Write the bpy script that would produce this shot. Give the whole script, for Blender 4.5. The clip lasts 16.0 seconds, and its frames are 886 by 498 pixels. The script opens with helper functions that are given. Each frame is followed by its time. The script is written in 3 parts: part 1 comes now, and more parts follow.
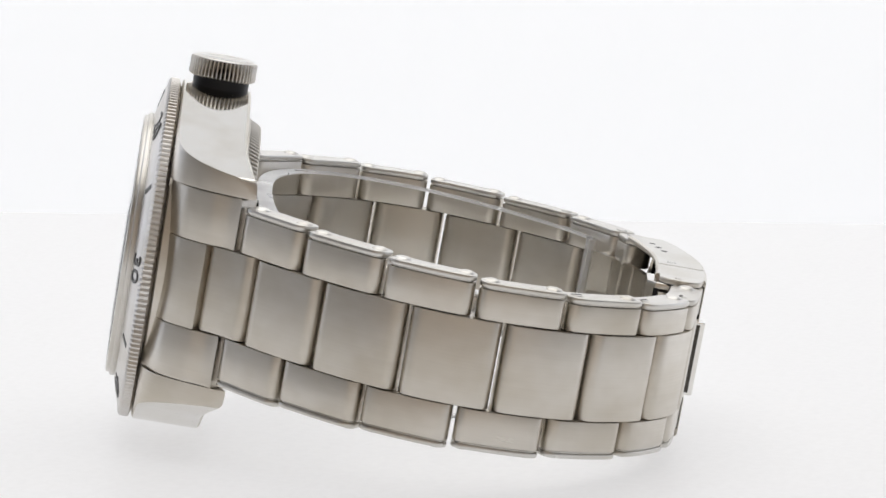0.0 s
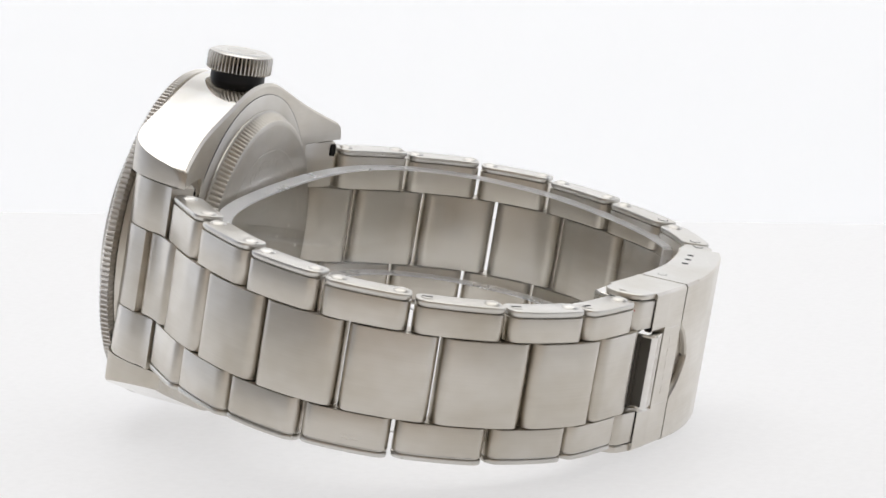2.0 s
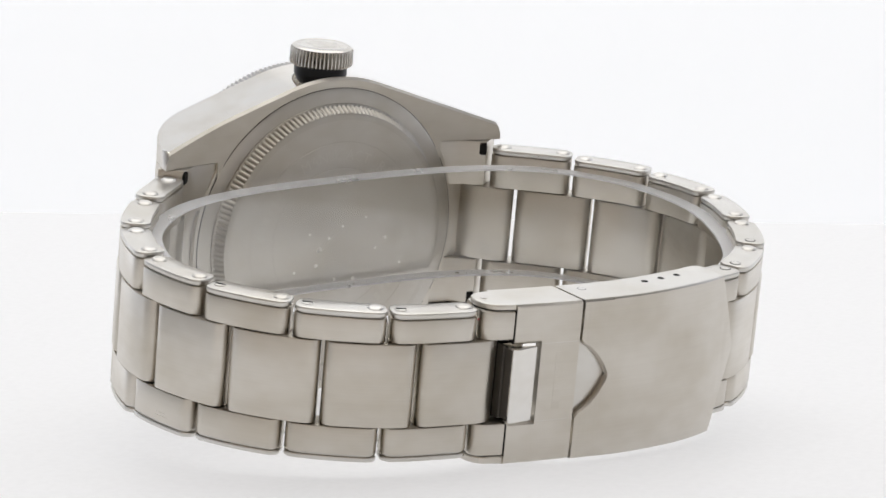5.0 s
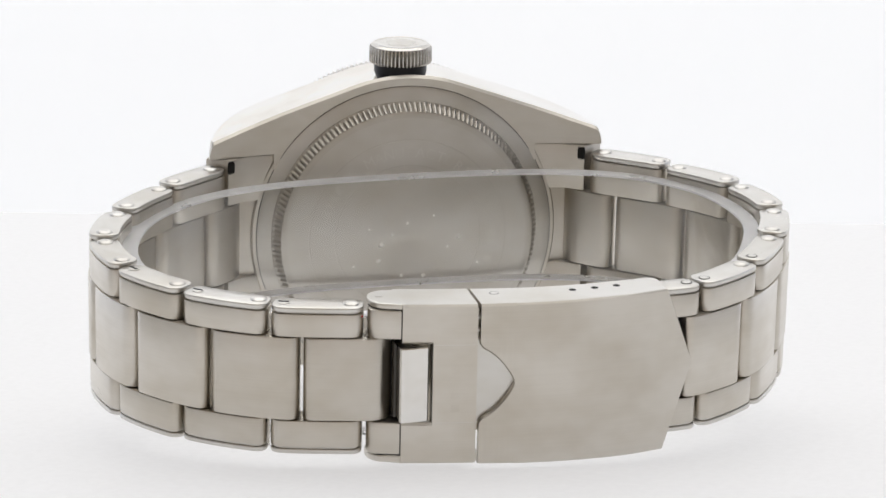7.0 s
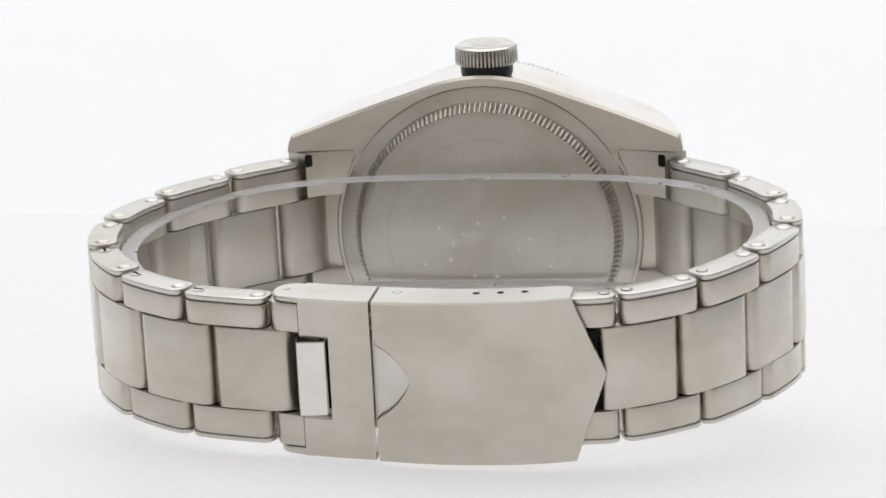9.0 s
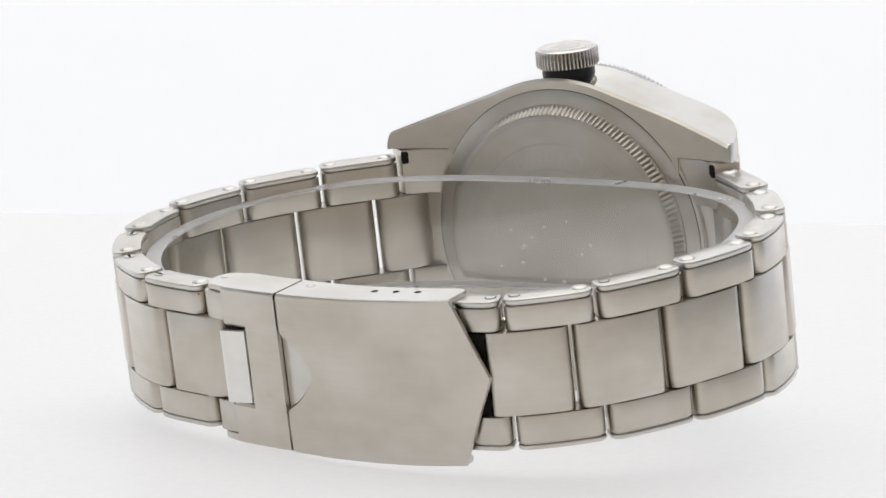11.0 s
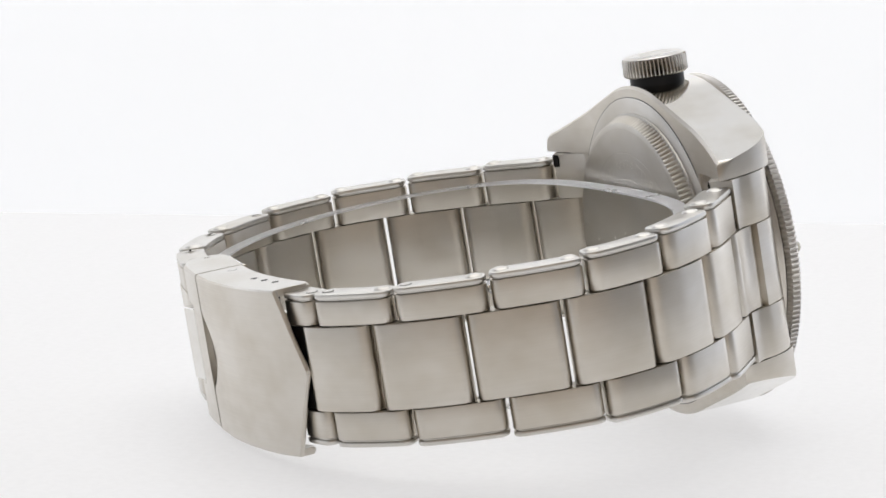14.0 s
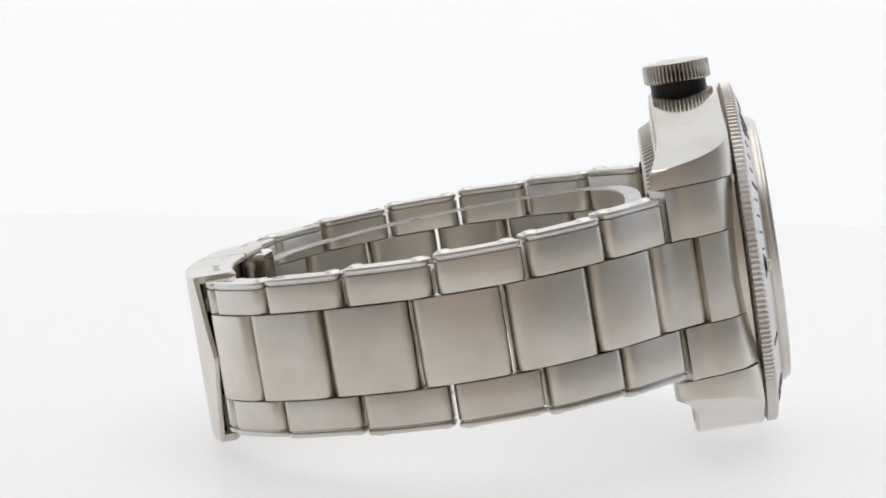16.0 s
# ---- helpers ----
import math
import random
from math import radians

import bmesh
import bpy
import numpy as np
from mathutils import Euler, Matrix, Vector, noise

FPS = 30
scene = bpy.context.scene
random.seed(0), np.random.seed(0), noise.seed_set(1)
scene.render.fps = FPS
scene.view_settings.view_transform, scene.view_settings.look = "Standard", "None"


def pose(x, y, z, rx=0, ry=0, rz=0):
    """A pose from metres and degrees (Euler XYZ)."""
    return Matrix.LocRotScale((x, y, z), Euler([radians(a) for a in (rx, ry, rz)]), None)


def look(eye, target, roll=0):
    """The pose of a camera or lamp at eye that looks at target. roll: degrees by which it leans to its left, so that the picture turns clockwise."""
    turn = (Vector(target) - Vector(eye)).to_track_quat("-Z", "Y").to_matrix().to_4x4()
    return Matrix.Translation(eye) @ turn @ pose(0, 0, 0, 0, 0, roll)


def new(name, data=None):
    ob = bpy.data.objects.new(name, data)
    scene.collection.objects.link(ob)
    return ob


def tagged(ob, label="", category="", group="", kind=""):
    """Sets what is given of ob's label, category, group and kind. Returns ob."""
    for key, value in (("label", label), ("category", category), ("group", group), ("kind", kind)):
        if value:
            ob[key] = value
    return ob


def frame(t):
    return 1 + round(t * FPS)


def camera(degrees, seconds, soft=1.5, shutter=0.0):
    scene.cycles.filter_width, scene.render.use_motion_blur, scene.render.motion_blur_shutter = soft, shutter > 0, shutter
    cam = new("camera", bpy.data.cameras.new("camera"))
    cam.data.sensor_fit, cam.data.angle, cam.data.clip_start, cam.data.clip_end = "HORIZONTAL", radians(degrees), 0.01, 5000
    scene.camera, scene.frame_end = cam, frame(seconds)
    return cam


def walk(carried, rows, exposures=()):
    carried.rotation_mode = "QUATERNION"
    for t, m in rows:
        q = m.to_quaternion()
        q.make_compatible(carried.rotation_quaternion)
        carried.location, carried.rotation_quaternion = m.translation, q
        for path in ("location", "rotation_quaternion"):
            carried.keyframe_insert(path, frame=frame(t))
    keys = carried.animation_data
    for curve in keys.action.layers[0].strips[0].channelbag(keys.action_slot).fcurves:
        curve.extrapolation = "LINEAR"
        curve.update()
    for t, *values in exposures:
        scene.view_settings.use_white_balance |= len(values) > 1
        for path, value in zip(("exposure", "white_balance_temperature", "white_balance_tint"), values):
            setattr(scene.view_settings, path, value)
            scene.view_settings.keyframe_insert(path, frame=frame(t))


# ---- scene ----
# ---- camera: it stands still on its stand, in front of the turning table ----
MM = 0.001
cam = camera(14.512, 16.0, soft=1.6)
EYE = Vector((-0.641, -416.02, 53.97)) * MM
AIM = Vector((-0.641, 0.0, 0.604)) * MM
walk(cam, [(0.0, look(EYE, AIM, 0.466)), (16.0, look(EYE, AIM, 0.466))])

# the watch lies on its side; this is its rest pose, about the turntable's axis
REST = Matrix((
    (-0.07740265, -0.98210882, 0.17167148, -25.98204619 * MM),
    (0.99664303, -0.08082602, -0.01303145, -1.55248592 * MM),
    (0.02667382, 0.17008652, 0.98506806, -1.25708007 * MM),
    (0, 0, 0, 1)))
FLOOR_Z = -21.35 * MM


def turned(t):
    """The turntable's turn at t seconds, clockwise from above."""
    return Matrix.Rotation(-(0.203048404 * t + 8.40574552e-05 * (t - 8) ** 2), 4, "Z")


# ---- light: an added, unseen white photo tent with a glowing back, a soft box above and two at the sides ----
world = bpy.data.worlds.new("studio")
scene.world = world
world.use_nodes = True
world.node_tree.nodes["Background"].inputs[0].default_value = (0.9, 0.93, 1.0, 1)
world.node_tree.nodes["Background"].inputs[1].default_value = 0.1


def soft_box(name, where, target, w, h, watts, colour):
    lamp = bpy.data.lights.new(name, "AREA")
    lamp.shape, lamp.size, lamp.size_y, lamp.energy, lamp.color = "RECTANGLE", w, h, watts, colour
    ob = new(name, lamp)
    ob.matrix_world = look(where, target)
    return ob


soft_box("overhead_soft_box", (0, 0.08, 0.62), (0, 0.08, 0), 0.8, 0.84, 3.0, (1.0, 0.985, 0.96))
soft_box("side_soft_box", (-0.64, 0.36, 0.22), (0, 0, 0), 0.5, 0.6, 0.48, (0.74, 0.82, 1.0))
soft_box("side_soft_box", (0.64, 0.36, 0.22), (0, 0, 0), 0.5, 0.6, 0.48, (0.74, 0.82, 1.0))


# ---- materials ----
def node(nt, kind, **values):
    n = nt.nodes.new(kind)
    for key, value in values.items():
        n.inputs[key].default_value = value
    return n


def grain(nt, sx, sy, sz, detail=3.0):
    """Noise stretched by a scale for each axis of the thing, per metre."""
    co = nt.nodes.new("ShaderNodeTexCoord")
    mp = node(nt, "ShaderNodeMapping", Scale=(sx, sy, sz))
    nz = node(nt, "ShaderNodeTexNoise", Scale=1.0, Detail=detail, Roughness=0.6)
    nt.links.new(co.outputs["Object"], mp.inputs["Vector"])
    nt.links.new(mp.outputs["Vector"], nz.inputs["Vector"])
    return nz


def span(nt, source, lo, hi, a=0.3, b=0.7):
    r = nt.nodes.new("ShaderNodeMapRange")
    r.inputs["From Min"].default_value, r.inputs["From Max"].default_value = a, b
    r.inputs["To Min"].default_value, r.inputs["To Max"].default_value = lo, hi
    nt.links.new(source, r.inputs["Value"])
    return r.outputs["Result"]


def steel(name, colour, rough, brush, bump, stain=0.03, wear=0.05, streak=0.0, lines="", stretch=0.0):
    m = bpy.data.materials.new(name)
    m.use_nodes = True
    nt = m.node_tree
    p = nt.nodes["Principled BSDF"]
    p.inputs["Metallic"].default_value = 1.0
    fine = grain(nt, *brush)
    blot = grain(nt, 85, 85, 130, 3.0)
    mix = nt.nodes.new("ShaderNodeMix")
    mix.data_type = "RGBA"
    mix.inputs["A"].default_value = (*colour, 1)
    mix.inputs["B"].default_value = (*(c * f for c, f in zip(colour, (0.86, 0.835, 0.785))), 1)
    nt.links.new(span(nt, blot.outputs["Fac"], 0.0, 1.0, 0.38, 0.72), mix.inputs["Factor"])
    piece = nt.nodes.new("ShaderNodeObjectInfo")
    lot = nt.nodes.new("ShaderNodeMix")
    lot.data_type, lot.blend_type = "RGBA", "MULTIPLY"
    lot.inputs["B"].default_value = (0.93, 0.925, 0.915, 1)
    nt.links.new(piece.outputs["Random"], lot.inputs["Factor"])
    nt.links.new(mix.outputs["Result"], lot.inputs["A"])
    tone = nt.nodes.new("ShaderNodeMix")
    tone.data_type, tone.blend_type = "RGBA", "MULTIPLY"
    tone.inputs["B"].default_value = (1 - streak,) * 3 + (1,)
    nt.links.new(span(nt, fine.outputs["Fac"], 0.0, 1.0, 0.3, 0.7), tone.inputs["Factor"])
    nt.links.new(lot.outputs["Result"], tone.inputs["A"])
    nt.links.new(tone.outputs["Result"], p.inputs["Base Color"])
    add = nt.nodes.new("ShaderNodeMath")
    add.operation = "ADD"
    nt.links.new(span(nt, fine.outputs["Fac"], rough - wear, rough + wear), add.inputs[0])
    nt.links.new(span(nt, blot.outputs["Fac"], -stain, stain, 0.15, 0.85), add.inputs[1])
    nt.links.new(add.outputs[0], p.inputs["Roughness"])
    if bump:
        b = node(nt, "ShaderNodeBump", Strength=bump, Distance=0.00002)
        nt.links.new(fine.outputs["Fac"], b.inputs["Height"])
        nt.links.new(b.outputs["Normal"], p.inputs["Normal"])
    if lines:
        # brushed or turned lines run round this axis, so gloss spreads across them
        around = nt.nodes.new("ShaderNodeTangent")
        around.direction_type, around.axis = "RADIAL", lines
        nt.links.new(around.outputs["Tangent"], p.inputs["Tangent"])
        p.inputs["Anisotropic"].default_value = stretch
        p.inputs["Anisotropic Rotation"].default_value = 0.25
    return m


def plain(name, colour, rough, metallic=0.0, vary=0.1):
    m = bpy.data.materials.new(name)
    m.use_nodes = True
    nt = m.node_tree
    p = nt.nodes["Principled BSDF"]
    p.inputs["Metallic"].default_value = metallic
    nz = grain(nt, 900, 900, 900)
    mix = nt.nodes.new("ShaderNodeMix")
    mix.data_type = "RGBA"
    mix.inputs["A"].default_value = (*colour, 1)
    mix.inputs["B"].default_value = (*(c * (1 - vary) for c in colour), 1)
    nt.links.new(nz.outputs["Fac"], mix.inputs["Factor"])
    nt.links.new(mix.outputs["Result"], p.inputs["Base Color"])
    nt.links.new(span(nt, nz.outputs["Fac"], rough * 0.9, rough * 1.1), p.inputs["Roughness"])
    return m


STEEL = (0.692, 0.656, 0.598)
BRUSHED = steel("brushed_steel", STEEL, 0.35, (110, 110, 8000), 0.10, 0.06, 0.04, 0.03, "Z", 0.72)
CASE_STEEL = steel("brushed_case_steel", STEEL, 0.36, (160, 160, 9000), 0.08, 0.06, 0.04, 0.02)
CAP = steel("satin_steel", (0.69, 0.675, 0.645), 0.31, (1500, 1500, 1500), 0.0, 0.02, 0.03)
CROWN_STEEL = steel("crown_steel", (0.69, 0.675, 0.65), 0.18, (1500, 1500, 1500), 0.0, 0.02, 0.03)
POLISHED = steel("polished_steel", (0.80, 0.785, 0.755), 0.07, (400, 400, 400), 0.0, 0.01, 0.015)
SATIN = steel("satin_bezel_steel", (0.74, 0.725, 0.71), 0.38, (900, 900, 900), 0.05, 0.02, 0.03)
RIVET = steel("rivet_steel", (0.69, 0.675, 0.65), 0.34, (900, 900, 900), 0.0, 0.02, 0.02)
BACK = steel("turned_steel", (0.60, 0.575, 0.535), 0.34, (60, 60, 60), 0.0, 0.03, 0.0, 0.0, "Y", 0.7)
ETCHED = steel("etched_steel", (0.66, 0.64, 0.60), 0.44, (900, 900, 900), 0.0, 0.02, 0.02)
RUBBER = plain("black_gasket", (0.012, 0.012, 0.013), 0.35)
# Near-black that stands in for shade in gaps, slots and holes.
DARK = plain("recess_shade", (0.02, 0.019, 0.018), 0.7)
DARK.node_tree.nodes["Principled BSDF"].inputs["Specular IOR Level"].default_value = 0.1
# Dark brown for pin outlines, and for shade painted round the clasp tab.
DARK_BROWN = plain("dark_brown", (0.07, 0.062, 0.05), 0.4)
INK = plain("black_enamel", (0.015, 0.015, 0.017), 0.3)
PEARL = plain("cream_pearl", (0.75, 0.72, 0.62), 0.25)
DUST = plain("pale_dust", (0.92, 0.9, 0.85), 0.9)
RED = plain("red_lacquer", (0.45, 0.05, 0.04), 0.5)
DIAL = plain("black_dial", (0.012, 0.012, 0.013), 0.4)
RUBBER.node_tree.nodes["Principled BSDF"].inputs["Specular IOR Level"].default_value = 0.2


def glass(name, ior, rough, tint):
    m = bpy.data.materials.new(name)
    m.use_nodes = True
    p = m.node_tree.nodes["Principled BSDF"]
    p.inputs["Transmission Weight"].default_value = 1.0
    p.inputs["IOR"].default_value, p.inputs["Base Color"].default_value = ior, (*tint, 1)
    nz = grain(m.node_tree, 120, 120, 120)
    m.node_tree.links.new(span(m.node_tree, nz.outputs["Fac"], rough * 0.6, rough * 1.4), p.inputs["Roughness"])
    return m


CRYSTAL = glass("sapphire_glass", 1.6, 0.01, (0.97, 0.98, 1.0))


def clear_sheet(name, tint, rough):
    """Thin clear plastic: light goes straight through, with gloss that grows at a slant."""
    m = bpy.data.materials.new(name)
    m.use_nodes = True
    nt = m.node_tree
    nt.nodes.remove(nt.nodes["Principled BSDF"])
    through_it = node(nt, "ShaderNodeBsdfTransparent", Color=(*tint, 1))
    gloss = node(nt, "ShaderNodeBsdfGlossy", Color=(1, 1, 1, 1))
    nz = grain(nt, 120, 120, 120)
    nt.links.new(span(nt, nz.outputs["Fac"], rough * 0.5, rough * 1.5), gloss.inputs["Roughness"])
    slant = node(nt, "ShaderNodeLayerWeight", Blend=0.25)
    mix = nt.nodes.new("ShaderNodeMixShader")
    nt.links.new(span(nt, slant.outputs["Facing"], 0.02, 0.30, 0.0, 1.0), mix.inputs["Fac"])
    nt.links.new(through_it.outputs["BSDF"], mix.inputs[1])
    nt.links.new(gloss.outputs["BSDF"], mix.inputs[2])
    nt.links.new(mix.outputs["Shader"], nt.nodes["Material Output"].inputs["Surface"])
    return m


CLEAR = clear_sheet("clear_plastic", (0.985, 0.985, 0.98), 0.05)
FROST = glass("frosted_plastic_edge", 1.25, 0.35, (0.97, 0.97, 0.98))
FROST.node_tree.nodes["Principled BSDF"].inputs["Transmission Weight"].default_value = 0.76


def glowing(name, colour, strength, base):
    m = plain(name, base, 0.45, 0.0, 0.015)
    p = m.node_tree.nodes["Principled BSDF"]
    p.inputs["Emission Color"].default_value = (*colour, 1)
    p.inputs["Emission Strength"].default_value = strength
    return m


# Table and backdrop emit light themselves; on the table this thins the shadows.
TABLE = glowing("glowing_white_acrylic", (1.0, 0.988, 0.993), 0.52, (0.35, 0.35, 0.35))
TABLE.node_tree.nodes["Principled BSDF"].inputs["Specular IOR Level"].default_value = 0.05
BACKDROP = glowing("glowing_white_backdrop", (0.96, 0.973, 0.995), 0.634, (0.8, 0.8, 0.8))
# Tan is chosen to warm what the clasp reflects.
ROOM = plain("unseen_tan_wall", (0.67, 0.555, 0.44), 0.9)
FABRIC = plain("white_tent_fabric", (0.50, 0.505, 0.52), 0.9)


CLASP_STEEL = [BRUSHED, CAP]


# ---- mesh tools, in millimetres ----
def finish(bm, name, materials, parent=None, label="", sharp=32):
    bmesh.ops.remove_doubles(bm, verts=bm.verts, dist=1e-5)
    bmesh.ops.recalc_face_normals(bm, faces=bm.faces)
    for e in bm.edges:
        e.smooth = len(e.link_faces) == 2 and e.calc_face_angle(0) < radians(sharp)
    for f in bm.faces:
        f.smooth = True
    bmesh.ops.scale(bm, vec=(MM, MM, MM), verts=bm.verts)
    me = bpy.data.meshes.new(name)
    bm.to_mesh(me)
    bm.free()
    for m in materials if isinstance(materials, (list, tuple)) else [materials]:
        me.materials.append(m)
    ob = new(name, me)
    if parent:
        ob.parent = parent
    if label:
        tagged(ob, label)
    return ob


def part(name, bm, material, parent, label="", sharp=32):
    if material is CLASP_STEEL:
        bmesh.ops.recalc_face_normals(bm, faces=bm.faces)
        for f in bm.faces:
            f.material_index = 1 if abs(f.normal.z) > 0.75 else 0
        sharp = 18
    return finish(bm, name, material, parent, label, sharp)


def rings(bm, loops, closed_ends=True, cyclic=True):
    """Joins equal loops of points into a skin; closes both ends."""
    vs = [[bm.verts.new(p) for p in loop] for loop in loops]
    n = len(vs[0])
    for a, b in zip(vs, vs[1:]):
        for i in range(n if cyclic else n - 1):
            j = (i + 1) % n
            bm.faces.new((a[i], a[j], b[j], b[i]))
    if closed_ends:
        bm.faces.new(vs[0][::-1])
        bm.faces.new(vs[-1])
    return vs


def inset(poly, d):
    """A polygon (counter-clockwise) drawn in by d along its corner normals."""
    out = []
    n = len(poly)
    for i in range(n):
        (ax, ay), (bx, by), (cx, cy) = poly[i - 1], poly[i], poly[(i + 1) % n]
        t = Vector((cx - ax, cy - ay))
        t.normalize()
        out.append((bx - t.y * d, by + t.x * d))
    return out


def ccw(poly):
    area = sum(a[0] * b[1] - b[0] * a[1] for a, b in zip(poly, poly[1:] + poly[:1]))
    return poly if area > 0 else poly[::-1]


def prism(bm, poly, z0, z1, bevel=0.2, shift=(0, 0)):
    """A polygon in the x-y plane drawn up from z0 to z1, with rounded rims."""
    poly = ccw(poly)
    levels = [(z0, bevel), (z0 + bevel * 0.3, bevel * 0.3), (z0 + bevel, 0), (z1 - bevel, 0), (z1 - bevel * 0.3, bevel * 0.3), (z1, bevel)]
    rings(bm, [[(x, y, z) for x, y in inset(poly, d)] for z, d in levels])
    return bm


def turn(bm, profile, n, centre, axis="Y", wave=None, closed=False):
    """A profile of (radius, height) turned about an axis through centre. wave: teeth, depth, from row, to row."""
    loops = []
    cx, cy, cz = centre
    for k, (r, h) in enumerate(profile):
        loop = []
        for i in range(n):
            a = 2 * math.pi * i / n
            q = r
            if wave and wave[2] <= k <= wave[3]:
                q = r - wave[1] * (0.5 + 0.5 * math.cos(a * wave[0])) ** 1.5
            u, v = q * math.cos(a), q * math.sin(a)
            loop.append((cx + u, cy + h, cz + v) if axis == "Y" else (cx + u, cy + v, cz + h))
        loops.append(loop)
    if closed:
        loops.append(loops[0])
        rings(bm, loops, closed_ends=False)
    else:
        rings(bm, loops)
    return bm


def loft(bm, sections):
    """Sections of equal point counts, in order, joined and closed."""
    rings(bm, sections)
    return bm


def bar(bm, stations):
    """Stations (x, z0, z1, y0, y1) of a bent bar with softened corners."""
    loops = []
    for x, z0, z1, y0, y1 in stations:
        c = min(0.34, abs(z1 - z0) * 0.3, abs(y1 - y0) * 0.3)
        s = 1 if y1 > y0 else -1
        loops.append([(x, y0, z0 + c), (x, y0, z1 - c), (x, y0 + s * c, z1), (x, y1 - s * c, z1), (x, y1, z1 - c), (x, y1, z0 + c), (x, y1 - s * c, z0), (x, y0 + s * c, z0)])
    return loft(bm, loops)


def smooth_line(points, step=0.1):
    """A dense curve through points, with its running length."""
    out = []
    n = len(points)
    for i in range(n - 1):
        p0, p1, p2, p3 = (Vector(points[max(0, min(n - 1, i + k))]) for k in (-1, 0, 1, 2))
        for j in range(40):
            t = j / 40
            out.append(0.5 * (2 * p1 + (p2 - p0) * t + (2 * p0 - 5 * p1 + 4 * p2 - p3) * t * t + (3 * p1 - p0 - 3 * p2 + p3) * t ** 3))
    out.append(Vector(points[-1]))
    runs = [0.0]
    for a, b in zip(out, out[1:]):
        runs.append(runs[-1] + (b - a).length)
    return out, runs


def at_run(line, s):
    pts, runs = line
    k = int(np.searchsorted(runs, s))
    k = max(1, min(len(runs) - 1, k))
    f = (s - runs[k - 1]) / (runs[k] - runs[k - 1])
    p = pts[k - 1].lerp(pts[k], f)
    a, b = pts[max(0, k - 6)], pts[min(len(pts) - 1, k + 5)]
    t = (b - a).normalized()
    return p, t


def run_of(line, p):
    return line[1][min(range(len(line[0])), key=lambda i: (line[0][i] - Vector(p)).length)]


# ---- the place ----
def slab(name, x0, x1, y0, y1, z0, z1, material, label, category):
    bm = bmesh.new()
    prism(bm, [(x0, y0), (x1, y0), (x1, y1), (x0, y1)], z0, z1, 1.0)
    return tagged(finish(bm, name, material), label, category, kind="structure")


F = FLOOR_Z / MM
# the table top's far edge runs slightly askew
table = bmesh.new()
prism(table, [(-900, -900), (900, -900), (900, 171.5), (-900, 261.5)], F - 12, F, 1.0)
tagged(finish(table, "floor", TABLE), "white acrylic table top with an even glow of its own", "table top", kind="structure")
slab("ground", -1400, 1400, -1400, 1400, F - 420, F - 400, FABRIC, "pale studio floor under the table", "floor")
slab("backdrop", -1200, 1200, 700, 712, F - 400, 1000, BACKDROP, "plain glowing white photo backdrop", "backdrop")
# Unseen sides, wall and roof, added; their tones set what the steel reflects.
slab("wall_west", -1012, -1000, -1000, 700, F - 400, 1000, FABRIC, "unseen white fabric side of the added photo tent", "wall")
slab("wall_east", 1000, 1012, -1000, 700, F - 400, 1000, FABRIC, "unseen white fabric side of the added photo tent", "wall")
slab("wall_south", -1000, 1000, -1012, -1000, F - 400, 1000, ROOM, "unseen tan wall added behind the camera to warm reflections", "wall")
slab("ceiling", -1012, 1012, -1012, 712, 1000, 1012, FABRIC, "unseen white fabric roof of the added photo tent", "ceiling")

# ---- the wristwatch ----
watch = new("wristwatch")
tagged(watch, "stainless steel wristwatch with riveted link bracelet, lying on its side", "wristwatch")
CZ = 0.45          # the case's centre above the bracelet's middle
LEAN = math.tan(radians(0.85))


def lean(bm):
    """The case stands a little steeper than its bracelet."""
    for v in bm.verts:
        v.co.y += LEAN * v.co.z
        v.co.z += CZ
    return bm


def outline(x):
    """Half height of the case at x: a disc that runs out into the lugs."""
    a = abs(x)
    return math.sqrt(max(0, 20.6 ** 2 - a * a)) if a < 6.6 else 19.515 - (a - 6.6) * (6.3 / 18.4)


def top_of(x):
    a = max(0, abs(x) - 14)
    return 9.2 - 8.7 * (a / 11.3) ** 4


def back_of(x):
    a = max(0, abs(x) - 15)
    return 1.0 - 1.6 * (a / 10.3) ** 1.6


def case_section(x, z0, z1, sign):
    yt, yb = top_of(x), back_of(x)
    c = 0.35
    return [(x, yb, sign * z0), (x, yb, sign * (z1 - c)), (x, yb + c, sign * z1), (x, yt - c * 0.6, sign * z1), (x, yt, sign * (z1 - c)), (x, yt, sign * z0)]


